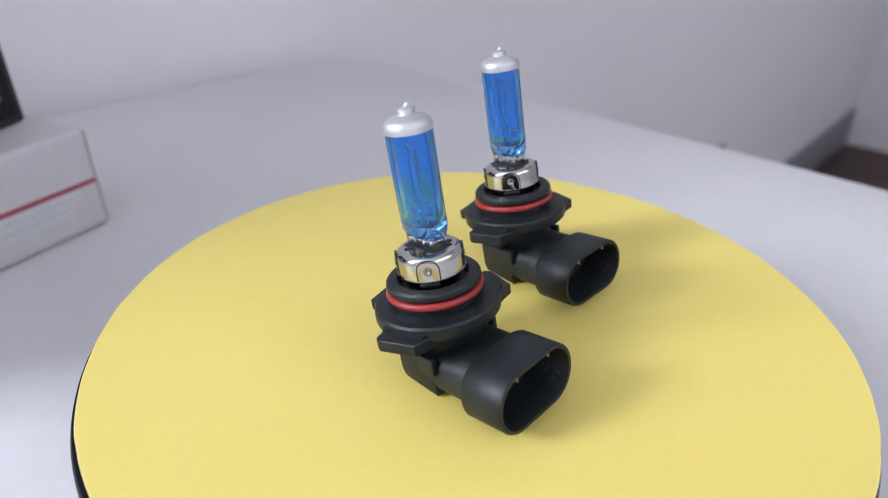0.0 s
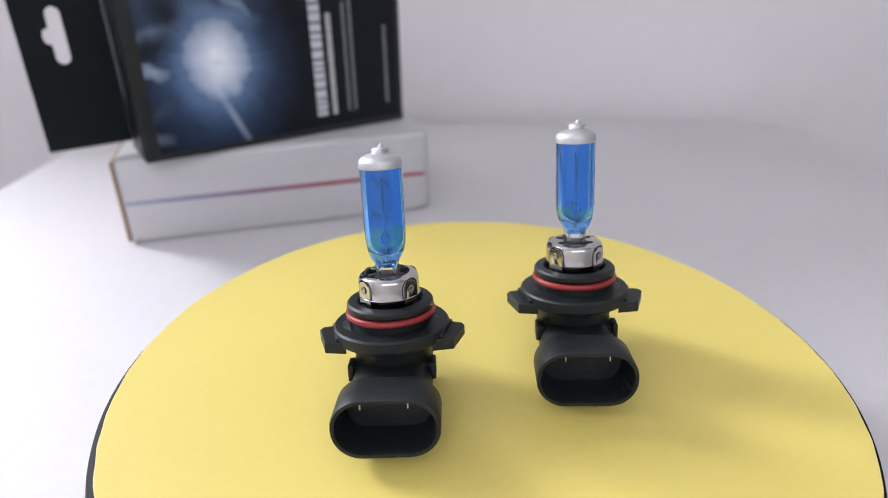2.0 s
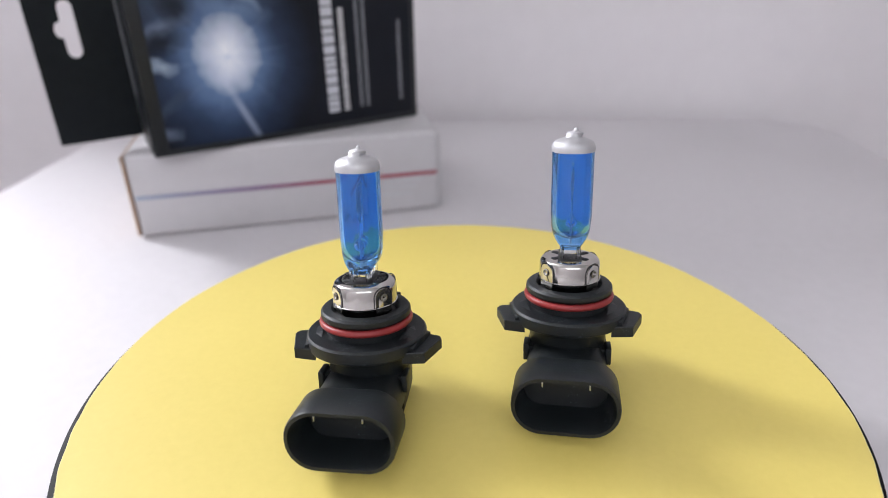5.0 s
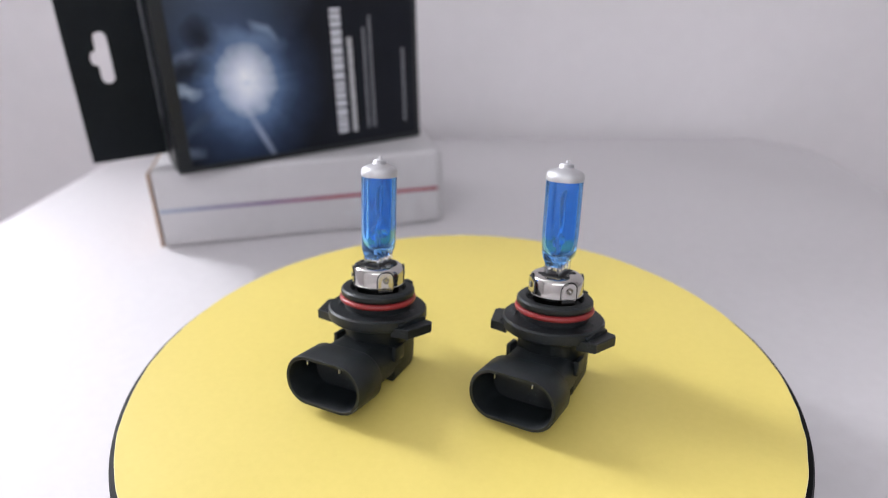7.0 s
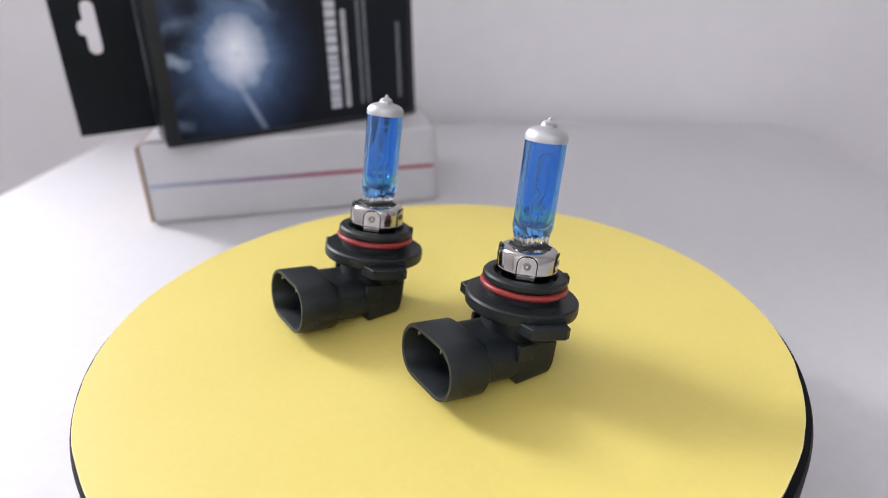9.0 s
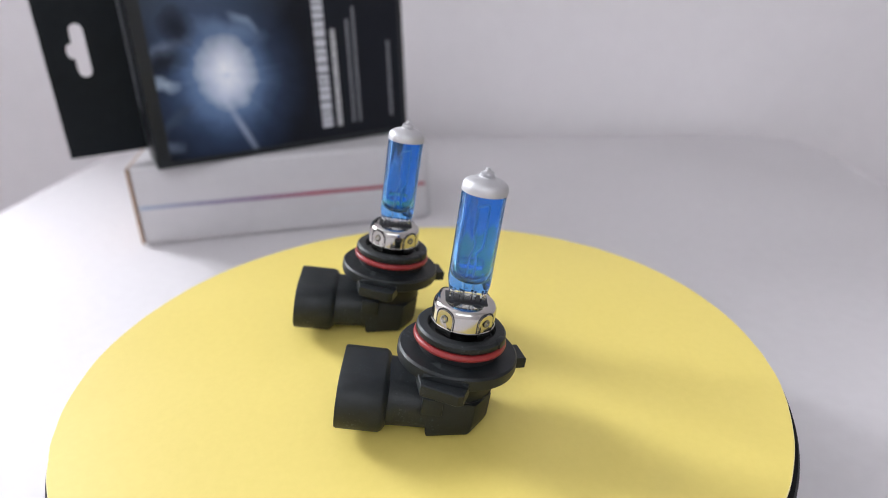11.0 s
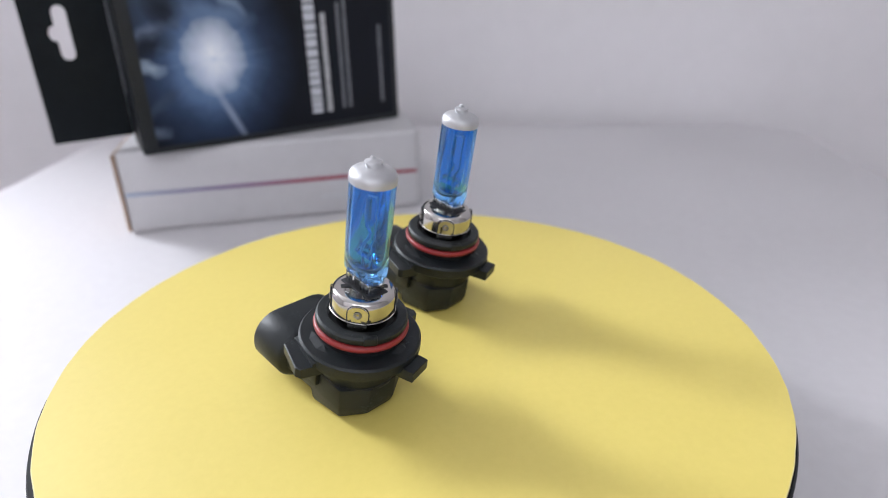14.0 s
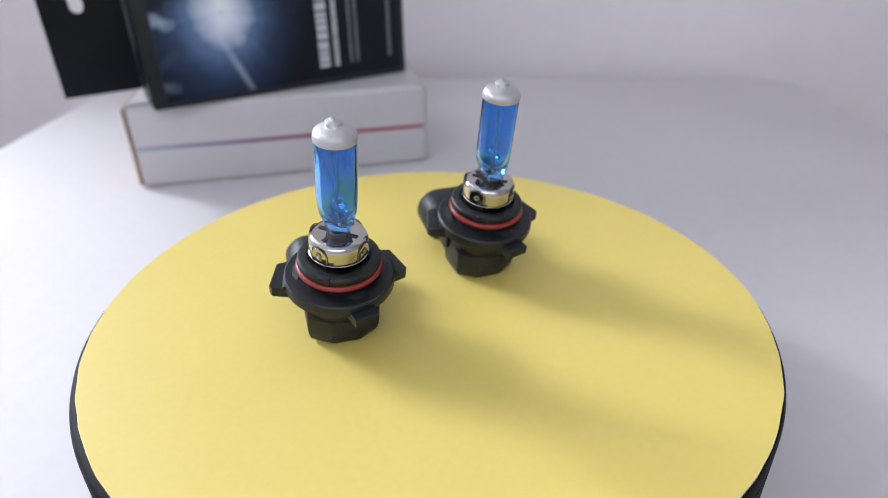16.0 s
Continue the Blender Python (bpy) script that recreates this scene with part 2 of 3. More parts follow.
def picture_print():
    """The printed picture on the carton: a pale blue burst on dark navy, with soft streaks of a lamp housing."""
    m = mat("headlamp_picture_print", rough=0.35, spec=0.25)
    tc = node(m, "ShaderNodeTexCoord")
    nt = m.node_tree

    nz1 = node(m, "ShaderNodeTexNoise", Scale=110.0, Detail=3.0)
    cen = nt.nodes.new("ShaderNodeVectorMath")
    cen.operation = "SUBTRACT"
    cen.inputs[1].default_value = (0.5, 0.5, 0.5)
    amp = nt.nodes.new("ShaderNodeVectorMath")
    amp.operation = "MULTIPLY_ADD"
    amp.inputs[1].default_value = (0.008, 0.0, 0.008)
    wire(m, tc, "Object", nz1, "Vector")
    wire(m, nz1, "Color", cen, 0)
    wire(m, cen, 0, amp, 0)
    wire(m, tc, "Object", amp, 2)

    def blob(x, z, sx, sz, turn, power, wander=True):
        mp = nt.nodes.new("ShaderNodeMapping")
        mp.vector_type = "TEXTURE"
        mp.inputs["Location"].default_value = (x, 0, z)
        mp.inputs["Rotation"].default_value = (0, radians(turn), 0)
        mp.inputs["Scale"].default_value = (sx, 1, sz)
        g = nt.nodes.new("ShaderNodeTexGradient")
        g.gradient_type = "SPHERICAL"
        p = nt.nodes.new("ShaderNodeMath")
        p.operation = "POWER"
        p.inputs[1].default_value = power
        wire(m, *((amp, 0) if wander else (tc, "Object")), mp, "Vector")
        wire(m, mp, "Vector", g, "Vector")
        wire(m, g, "Fac", p, 0)
        return p

    def over(below, fac, color, strength=1.0):
        s = nt.nodes.new("ShaderNodeMath")
        s.operation = "MULTIPLY"
        s.inputs[1].default_value = strength
        wire(m, fac, 0, s, 0)
        mx = nt.nodes.new("ShaderNodeMix")
        mx.data_type = "RGBA"
        wire(m, s, 0, mx, 0)
        wire(m, below, below.outputs[0].name if below.bl_idname != "ShaderNodeMix" else 2, mx, 6)
        mx.inputs[7].default_value = (*color, 1)
        return mx

    base = node(m, "ShaderNodeValToRGB")
    base.color_ramp.elements[0].color, base.color_ramp.elements[1].color = (0.003, 0.004, 0.006, 1), (0.006, 0.008, 0.014, 1)
    nz = node(m, "ShaderNodeTexNoise", Scale=35.0, Detail=3.0)
    wire(m, tc, "Object", nz, "Vector")
    wire(m, nz, "Fac", base, "Fac")
    c = over(base, blob(0.030, 0.092, 0.058, 0.040, -8, 0.9), (0.055, 0.075, 0.115), 0.95)
    c = over(c, blob(0.038, 0.042, 0.052, 0.058, 0, 1.5), (0.085, 0.15, 0.31), 0.95)
    c = over(c, blob(0.010, 0.061, 0.020, 0.0045, -20, 0.8), (0.16, 0.20, 0.28), 0.7)
    c = over(c, blob(0.054, 0.073, 0.011, 0.0035, 35, 0.8), (0.26, 0.34, 0.46), 0.8)
    c = over(c, blob(0.010, 0.024, 0.016, 0.0035, -35, 0.8), (0.05, 0.07, 0.11), 0.7)
    c = over(c, blob(0.044, 0.069, 0.026, 0.007, 12, 0.9), (0.13, 0.19, 0.30), 0.9)
    c = over(c, blob(0.0185, 0.072, 0.010, 0.012, 0, 0.5), (0.008, 0.011, 0.018), 0.95)
    c = over(c, blob(0.009, 0.054, 0.016, 0.007, -14, 0.5), (0.008, 0.011, 0.018), 0.95)
    c = over(c, blob(0.0072, 0.043, 0.0085, 0.0045, 18, 0.7), (0.34, 0.42, 0.52), 0.9)
    c = over(c, blob(0.0055, 0.0095, 0.007, 0.004, 10, 0.8), (0.12, 0.15, 0.21), 0.8)
    c = over(c, blob(0.040, 0.043, 0.030, 0.034, 0, 1.3), (0.24, 0.38, 0.62), 0.95)
    c = over(c, blob(0.0445, 0.016, 0.0026, 0.026, -24, 0.8, False), (0.36, 0.42, 0.55), 0.75)
    c = over(c, blob(0.0405, 0.046, 0.0175, 0.0215, 0, 0.75), (0.88, 0.90, 0.93), 1.0)
    for turn in (-75, -40, 15, 50, 85):   # fine rays of the burst
        c = over(c, blob(0.0405, 0.045, 0.0016, 0.036, turn, 1.2, False), (0.40, 0.52, 0.72), 0.16)
    wire(m, c, 2, shader(m), "Base Color")
    return m


burst_picture = picture_print()


# ---------------------------------------------------------------- mesh helpers
def mesh_of(name, bm, material, smooth=True, angle=35):
    bmesh.ops.recalc_face_normals(bm, faces=bm.faces)
    me = bpy.data.meshes.new(name)
    if smooth:
        for f in bm.faces:
            f.smooth = True
        for e in bm.edges:
            e.smooth = len(e.link_faces) == 2 and e.calc_face_angle(0) < radians(angle)
    bm.to_mesh(me)
    bm.free()
    if material:
        me.materials.append(material)
    return me


def part(name, bm, material, parent, label="", at=None, smooth=True, angle=35):
    ob = new(name, mesh_of(name, bm, material, smooth, angle))
    ob.parent = parent
    if at is not None:
        ob.matrix_basis = at
    return tagged(ob, label)


def thing(name, label, category, at=None, group="", kind=""):
    ob = new(name)
    ob.empty_display_size = 0.02
    if at is not None:
        ob.matrix_basis = at
    return tagged(ob, label, category, group, kind)


def solid(name, bm, material, label, category="", at=None, kind="", smooth=True):
    ob = new(name, mesh_of(name, bm, material, smooth))
    if at is not None:
        ob.matrix_basis = at
    return tagged(ob, label, category, "", kind)


def box(x0, y0, z0, x1, y1, z1, bevel=0.0, segments=2, bm=None):
    b = bm or bmesh.new()
    r = bmesh.ops.create_cube(b, size=1)["verts"]
    for v in r:
        v.co = Vector(((x0 + x1) / 2 + v.co.x * (x1 - x0), (y0 + y1) / 2 + v.co.y * (y1 - y0), (z0 + z1) / 2 + v.co.z * (z1 - z0)))
    if bevel:
        es = list({e for v in r for e in v.link_edges})
        bmesh.ops.bevel(b, geom=es, offset=bevel, segments=segments, affect="EDGES", profile=0.5)
    return b


def lathe(profile, n=64, bm=None, closed=False):
    """Turns (radius, height) pairs about z; a radius of zero closes the end."""
    b = bm or bmesh.new()
    rings = []
    for r, z in profile:
        if r < 1e-7:
            rings.append([b.verts.new((0, 0, z))])
        else:
            rings.append([b.verts.new((r * math.cos(2 * math.pi * i / n), r * math.sin(2 * math.pi * i / n), z)) for i in range(n)])
    pairs = list(zip(rings, rings[1:])) + ([(rings[-1], rings[0])] if closed else [])
    for a, c in pairs:
        for i in range(n):
            j = (i + 1) % n
            if len(a) == 1 and len(c) > 1:
                b.faces.new((a[0], c[i], c[j]))
            elif len(c) == 1 and len(a) > 1:
                b.faces.new((a[i], a[j], c[0]))
            elif len(a) > 1:
                b.faces.new((a[i], a[j], c[j], c[i]))
    return b


def loft(sections, cap=True, bm=None):
    """Skins closed loops of equal length, one after the other."""
    b = bm or bmesh.new()
    loops = [[b.verts.new(p) for p in s] for s in sections]
    for a, c in zip(loops, loops[1:]):
        for i in range(len(a)):
            j = (i + 1) % len(a)
            b.faces.new((a[i], a[j], c[j], c[i]))
    if cap:
        b.faces.new(loops[0][::-1])
        b.faces.new(loops[-1])
    return b


def rounded(w, h, r, n=6):
    """An outline, half width w and half height h, with rounded corners."""
    pts = []
    for cx, cy, a0 in ((w - r, h - r, 0), (r - w, h - r, 90), (r - w, r - h, 180), (w - r, r - h, 270)):
        for i in range(n + 1):
            a = radians(a0 + 90 * i / n)
            pts.append((cx + r * math.cos(a), cy + r * math.sin(a)))
    return pts


def tube(points, radius, n=10, bm=None):
    """A round wire along points."""
    b = bm or bmesh.new()
    pts = [Vector(p) for p in points]
    loops = []
    side = None
    for i, p in enumerate(pts):
        d = (pts[min(i + 1, len(pts) - 1)] - pts[max(i - 1, 0)]).normalized()
        if side is None:
            side = d.orthogonal().normalized()
        side = (side - d * side.dot(d)).normalized()
        up = d.cross(side)
        loops.append([p + (side * math.cos(2 * math.pi * k / n) + up * math.sin(2 * math.pi * k / n)) * radius for k in range(n)])
    return loft(loops, True, b)


# ---------------------------------------------------------------- the room
def wall_with_window(name, along, x, lo, hi, height, thick, opening, label):
    """An upright wall across x (along='y') or y (along='x'), with one opening (a0, a1, z0, z1) through it."""
    a0, a1, z0, z1 = opening
    bm = bmesh.new()
    for u0, u1, w0, w1 in ((lo, a0, 0, height), (a1, hi, 0, height), (a0, a1, 0, z0), (a0, a1, z1, height)):
        if along == "y":
            box(min(x, x + thick), u0, w0, max(x, x + thick), u1, w1, bm=bm)
        else:
            box(u0, min(x, x + thick), w0, u1, max(x, x + thick), w1, bm=bm)
    return solid(name, bm, wall_paint, label, kind="structure", smooth=False)


def window(name, along, x, a0, a1, z0, z1, sill):
    w = thing(name, "white painted window with clear glass panes, out of view", "window", kind="structure")
    e = 0.045

    def bar(u0, u1, w0, w1, nm, m=window_frame_paint, d=0.03, bev=0.004):
        bm = box(x - d, u0, w0, x + d, u1, w1, bev) if along == "y" else box(u0, x - d, w0, u1, x + d, w1, bev)
        return part(nm, bm, m, w)

    bar(a0, a0 + e, z0, z1, "window_frame")
    bar(a1 - e, a1, z0, z1, "window_frame")
    bar(a0 + e, a1 - e, z0, z0 + e, "window_frame")
    bar(a0 + e, a1 - e, z1 - e, z1, "window_frame")
    p = bar(a0 + e, a1 - e, z0 + e, z1 - e, "pane", pane_glass, 0.003, 0)
    p.visible_shadow = False
    y0, y1 = sorted((x - math.copysign(0.02, sill), x + sill))
    if along == "y":
        s = box(y0, a0 + 0.002, z0 + 0.001, y1, a1 - 0.002, z0 + 0.022, 0.005)
    else:
        s = box(a0 + 0.002, y0, z0 + 0.001, a1 - 0.002, y1, z0 + 0.022, 0.005)
    part("window_sill", s, window_frame_paint, w)
    return w


BACK, LEFT, RIGHT, FRONT, HIGH = 0.456, -3.0, 2.9, -1.8, 3.4
# Recess out of view, added so the side window's light reaches the desk.
CORNER, DEEP = -0.66, 2.7         # where the wall behind the desk ends; how far the room reaches beyond it


def l_slab(z0, z1):
    """A flat slab over the room's corner-shaped plan."""
    plan = [(LEFT, FRONT), (RIGHT, FRONT), (RIGHT, BACK + 0.2), (CORNER + 0.2, BACK + 0.2), (CORNER + 0.2, DEEP), (LEFT, DEEP)]
    return loft([[(x, y, z) for x, y in plan] for z in (z0, z1)])


solid("floor", l_slab(-0.08, 0.0), floor_wood, "dark brown wooden floor", kind="structure", smooth=False)
solid("ceiling", l_slab(HIGH, HIGH + 0.1), ceiling_paint, "white painted ceiling", kind="structure", smooth=False)
solid("wall_back", box(CORNER, BACK, 0.0, RIGHT, BACK + 0.2, HIGH), wall_paint, "white painted wall behind the desk", kind="structure", smooth=False)
solid("wall_return", box(CORNER, BACK + 0.2, 0.0, CORNER + 0.2, DEEP, HIGH), wall_paint, "unseen white painted wall of the added recess", kind="structure", smooth=False)
solid("wall_deep", box(LEFT - 0.2, DEEP, -0.08, CORNER + 0.2, DEEP + 0.2, HIGH + 0.1), wall_paint, "plain white painted wall", kind="structure", smooth=False)
solid("wall_right", box(RIGHT, FRONT, -0.08, RIGHT + 0.2, BACK + 0.2, HIGH + 0.1), wall_paint, "plain white painted wall", kind="structure", smooth=False)
wall_with_window("wall_left", "y", LEFT, FRONT, DEEP, HIGH, -0.2, WIN_SIDE, "white painted wall with a window")
wall_with_window("wall_front", "x", FRONT, LEFT - 0.2, RIGHT + 0.2, HIGH, -0.2, WIN_FILL, "white painted wall with a wide window added for fill light")
window("window_1", "y", LEFT - 0.12, *WIN_SIDE, 0.16)
# Unseen opening, added only for the fill lamp.
window("fill_window", "x", FRONT - 0.10, *WIN_FILL, 0.10)
bm = box(CORNER, BACK - 0.013, 0.0, RIGHT, BACK, 0.150, 0.003)
solid("baseboard", bm, skirting_paint, "grey painted baseboard along the wall", kind="structure")


def wall_socket():
    s = thing("wall_socket", "beige wall socket with a black plug in it", "wall socket", pose(1.455, BACK, 0.335))
    part("face_plate", loft([[(x, y, z) for x, z in rounded(0.043, 0.043, 0.008)] for y in (0.0, -0.007)] + [[(x * 0.94, -0.009, z * 0.94) for x, z in rounded(0.043, 0.043, 0.008)]]), socket_plastic, s)
    p = part("plug", loft([[(x, y, z + 0.006) for x, z in rounded(w, w, w * 0.45)] for y, w in ((-0.009, 0.022), (-0.03, 0.021), (-0.036, 0.014))]), plug_black, s, "black plug")
    part("cable", tube([(0, -0.034, -0.002), (0.002, -0.042, -0.02), (0.01, -0.036, -0.06), (0.02, -0.03, -0.13), (0.032, -0.03, -0.23), (0.07, -0.035, -0.318)], 0.003), plug_black, p)
    return s


wall_socket()


# ---------------------------------------------------------------- the desk
def desk():
    x0, x1, y0, y1 = -0.322, 0.302, -0.76, 0.435
    d = thing("desk", "white laminate desk with rounded corners against the wall", "desk", pose((x0 + x1) / 2, (y0 + y1) / 2, 0))
    w, h = (x1 - x0) / 2, (y1 - y0) / 2
    rows = []
    for z, inset in ((DESK - 0.025, 0.0025), (DESK - 0.0225, 0.0), (DESK - 0.0025, 0.0), (DESK - 0.0008, 0.0008), (DESK, 0.0026)):
        rows.append([(x, y, z) for x, y in rounded(w - inset, h - inset, 0.062 - inset, 12)])
    part("desktop", loft(rows), laminate, d)
    for sx in (-1, 1):
        for sy in (-1, 1):
            cx, cy = sx * (w - 0.07), sy * (h - 0.08)
            leg = part("leg", box(cx - 0.02, cy - 0.02, 0.012, cx + 0.02, cy + 0.02, DESK - 0.025, 0.003), steel_paint, d)
            part("foot", lathe([(0, 0), (0.016, 0), (0.017, 0.002), (0.014, 0.012), (0, 0.012)], 20), plug_black, leg, at=pose(cx, cy, 0))
    for sx in (-1, 1):
        part("rail", box(sx * (w - 0.07) - 0.01, -h + 0.105, DESK - 0.065, sx * (w - 0.07) + 0.01, h - 0.105, DESK - 0.0255, 0.002), steel_paint, d)
    for sy in (-1, 1):
        part("rail", box(-w + 0.095, sy * (h - 0.08) - 0.01, DESK - 0.065, w - 0.095, sy * (h - 0.08) + 0.01, DESK - 0.0255, 0.002), steel_paint, d)
    return d


desk()


# ---------------------------------------------------------------- cartons
def white_carton():
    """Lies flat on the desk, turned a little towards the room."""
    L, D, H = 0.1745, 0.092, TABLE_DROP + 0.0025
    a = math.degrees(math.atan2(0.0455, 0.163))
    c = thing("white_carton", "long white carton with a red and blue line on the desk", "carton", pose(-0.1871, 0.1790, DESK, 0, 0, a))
    part("sleeve", box(0, 0, 0, L, D, H, 0.0034, 4), carton_white, c)
    part("end_flap", box(-0.0012, -0.0002, 0.0015, 0.0004, D - 0.002, H - 0.0015, 0.0004, 1), carton_kraft, c, "brown cut cardboard end")
    part("end_flap", box(L - 0.0004, 0.0008, 0.0015, L + 0.0008, D - 0.002, H - 0.0015, 0.0003, 1), carton_white, c)
    part("printed_line", box(0.002, -0.0003, 0.0232, L - 0.002, 0.001, 0.0254), line_print, c, "printed line running from blue to red", smooth=False)
    for i, (x0, x1, z) in enumerate(((0.117, 0.163, 0.0205), (0.121, 0.160, 0.0160), (0.112, 0.157, 0.0115))):
        part("print_bar", box(x0, -0.0003, z, x1, 0.001, z + 0.0022), print_blurb, c, "faint grey line of print", smooth=False)
    return c


def black_carton():
    """Stands on the white carton, its hanging tab to one side."""
    L, D, H = 0.156, 0.034, 0.128
    a = math.degrees(math.atan2(0.0865, 0.130))
    z = Z0 + 0.0025 + 0.0002
    c = thing("black_carton", "glossy black product box with a glowing headlamp picture and hanging tab", "product box", pose(-0.1641, 0.1712, z, 0, 0, a))
    part("shell", box(0, 0.0, 0, L, D, H, 0.0016, 3), carton_black, c)
    rim = bmesh.new()
    for x0, z0, x1, z1 in ((0.001, 0.001, 0.0078, H - 0.001), (L - 0.004, 0.001, L - 0.001, H - 0.001), (0.0078, 0.001, L - 0.004, 0.0038), (0.0078, H - 0.006, L - 0.004, H - 0.001)):
        box(x0, -0.0007, z0, x1, 0.001, z1, 0.0003, 1, rim)
    part("window_rim", rim, carton_rim, c, "dark grey rim round the picture")
    pic = part("picture_panel", box(0.0, 0.0, 0.0, L - 0.0085, 0.0006, H - 0.0085), burst_picture, c, "picture of a bright blue-white headlamp", at=pose(0.0045, -0.0004, 0.0025), smooth=False)
    rnd = random.Random(4)
    for x, w, z0, z1, m in ((0.0932, 0.0066, 0.008, 0.082, print_white), (0.1030, 0.0030, 0.008, 0.065, print_blurb), (0.1130, 0.0018, 0.009, 0.070, print_grey), (0.1172, 0.0018, 0.009, 0.077, print_grey), (0.1390, 0.0020, 0.010, 0.056, print_grey)):
        zz = z0
        while zz < z1:
            n = min(z1, zz + w * rnd.uniform(0.3, 0.75))
            part("print_bar", box(x, -0.00012, zz, x + w, 0.0003, n), m, pic, at=pose(0, 0, -0.0), smooth=False)
            zz = n + w * rnd.uniform(0.1, 0.2)
    # hanging tab, in one plane with the back
    low = 0.0055
    bm = bmesh.new()
    zc = 0.0630
    hole = []
    for i in range(9):
        t = radians(180 + 180 * i / 8)
        hole.append((-0.0225 + 0.0034 * math.cos(t), zc - 0.0105 + 0.0034 * math.sin(t)))
    for i in range(9):
        t = radians(180 * i / 8)
        hole.append((-0.0225 + 0.0034 * math.cos(t), zc + 0.0105 + 0.0034 * math.sin(t)))
    hole += [(-0.0260, zc + 0.0042), (-0.0286, zc + 0.0032), (-0.0295, zc), (-0.0286, zc - 0.0032), (-0.0260, zc - 0.0042)]
    ring = []
    for x, zz in hole:
        dx, dz = x + 0.0225, zz - zc
        k = 1e9
        for lim, comp in (((0.0225 if dx > 0 else 0.018), abs(dx)), (((H - zc) if dz > 0 else zc - low), abs(dz))):
            if comp > 1e-9:
                k = min(k, lim / comp)
        ring.append((-0.0225 + dx * k, zc + dz * k))
    corners = [(0.0, low), (0.0, H), (-0.0405, low), (-0.0405, H)]
    for cx, cz in corners:
        i = min(range(len(ring)), key=lambda i: (ring[i][0] - cx) ** 2 + (ring[i][1] - cz) ** 2)
        ring[i] = (cx, cz)
    n = len(hole)
    v = [[bm.verts.new((x, y, zz)) for x, zz in pts] for y in (D - 0.0012, D - 0.0002) for pts in (hole, ring)]
    for i in range(n):
        j = (i + 1) % n
        bm.faces.new((v[0][i], v[0][j], v[1][j], v[1][i]))
        bm.faces.new((v[2][j], v[2][i], v[3][i], v[3][j]))
        bm.faces.new((v[0][j], v[0][i], v[2][i], v[2][j]))
        bm.faces.new((v[1][i], v[1][j], v[3][j], v[3][i]))
    part("hanging_tab", bm, carton_black, c, "matt black hanging tab with a punched slot", smooth=False)
    # fine print on the narrow side
    side = bmesh.new()
    zz = 0.03
    while zz < H - 0.01:
        n = zz + rnd.uniform(0.0015, 0.005)
        box(-0.0003, D - 0.0115, zz, 0.001, D - 0.0085, n, bm=side)
        zz = n + 0.0008
    part("side_print", side, print_grey, c, "grey line of print down the narrow side", smooth=False)
    return c


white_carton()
black_carton()


# ---------------------------------------------------------------- turntable
def turntable():
    t = thing("turntable", "round black motor turntable standing on the desk", "turntable", pose(0, 0, DESK))
    H = TABLE_DROP
    part("base", lathe([(0, 0.002), (0.088, 0.002), (0.093, 0.004), (0.0955, 0.009), (0.0955, 0.020), (0.094, 0.0215), (0, 0.0215)], 128), platter_black, t, "black plastic base")
    for k in range(3):
        a = radians(90 + 120 * k)
        part("foot", lathe([(0, 0), (0.008, 0), (0.009, 0.001), (0.009, 0.002), (0, 0.002)], 24), platter_black, t, at=pose(0.075 * math.cos(a), 0.075 * math.sin(a), 0))
    prof = [(0, 0.0225), (0.0965, 0.0225), (0.0982, 0.0235)]
    for i in range(4):
        z = 0.0245 + i * 0.0042
        prof += [(0.0990, z), (0.0990, z + 0.0030), (0.0980, z + 0.0034), (0.0980, z + 0.0039)]
    prof += [(0.0990, 0.0415), (0.0990, H - 0.0026), (0.0984, H - 0.0012), (0.0972, H - 0.0006), (0, H - 0.0006)]
    return t, part("platter", lathe(prof, 160), platter_black, t, "black ribbed rotating platter")


stand, platter = turntable()


def card_disc():
    """A hand-cut round card: its edge wavers by a millimetre."""
    n = 240
    outs = []
    for i in range(n):
        a = 2 * math.pi * i / n
        r = 0.0975 + 0.0006 * math.cos(2 * (a - radians(110))) + 0.00035 * (noise.noise(Vector((3 * math.cos(a), 3 * math.sin(a), 0.3)))) + 0.00025 * noise.noise(Vector((14 * math.cos(a), 14 * math.sin(a), 4.3)))
        outs.append((r * math.cos(a), r * math.sin(a)))
    c = thing("yellow_card_disc", "round yellow card, hand cut, lying on the turntable", "card", pose(0, 0, Z0))
    part("sheet", loft([[(x * 0.9975, y * 0.9975, -0.00055) for x, y in outs], [(x * 0.9975, y * 0.9975, 0.0) for x, y in outs]]), yellow_card, c)
    bm = bmesh.new()
    loops = [[bm.verts.new((x * k, y * k, z)) for x, y in outs] for k, z in ((0.9975, 0.0), (0.9992, -0.00004), (1.0, -0.0002), (1.0, -0.00045), (0.9975, -0.00055))]
    for a, b in zip(loops, loops[1:]):
        for i in range(n):
            bm.faces.new((a[i], a[(i + 1) % n], b[(i + 1) % n], b[i]))
    part("cut_edge", bm, card_edge, c, "rough cut edge of the card")
    return c


card = card_disc()

# ---------------------------------------------------------------- bulbs
MM = 0.001


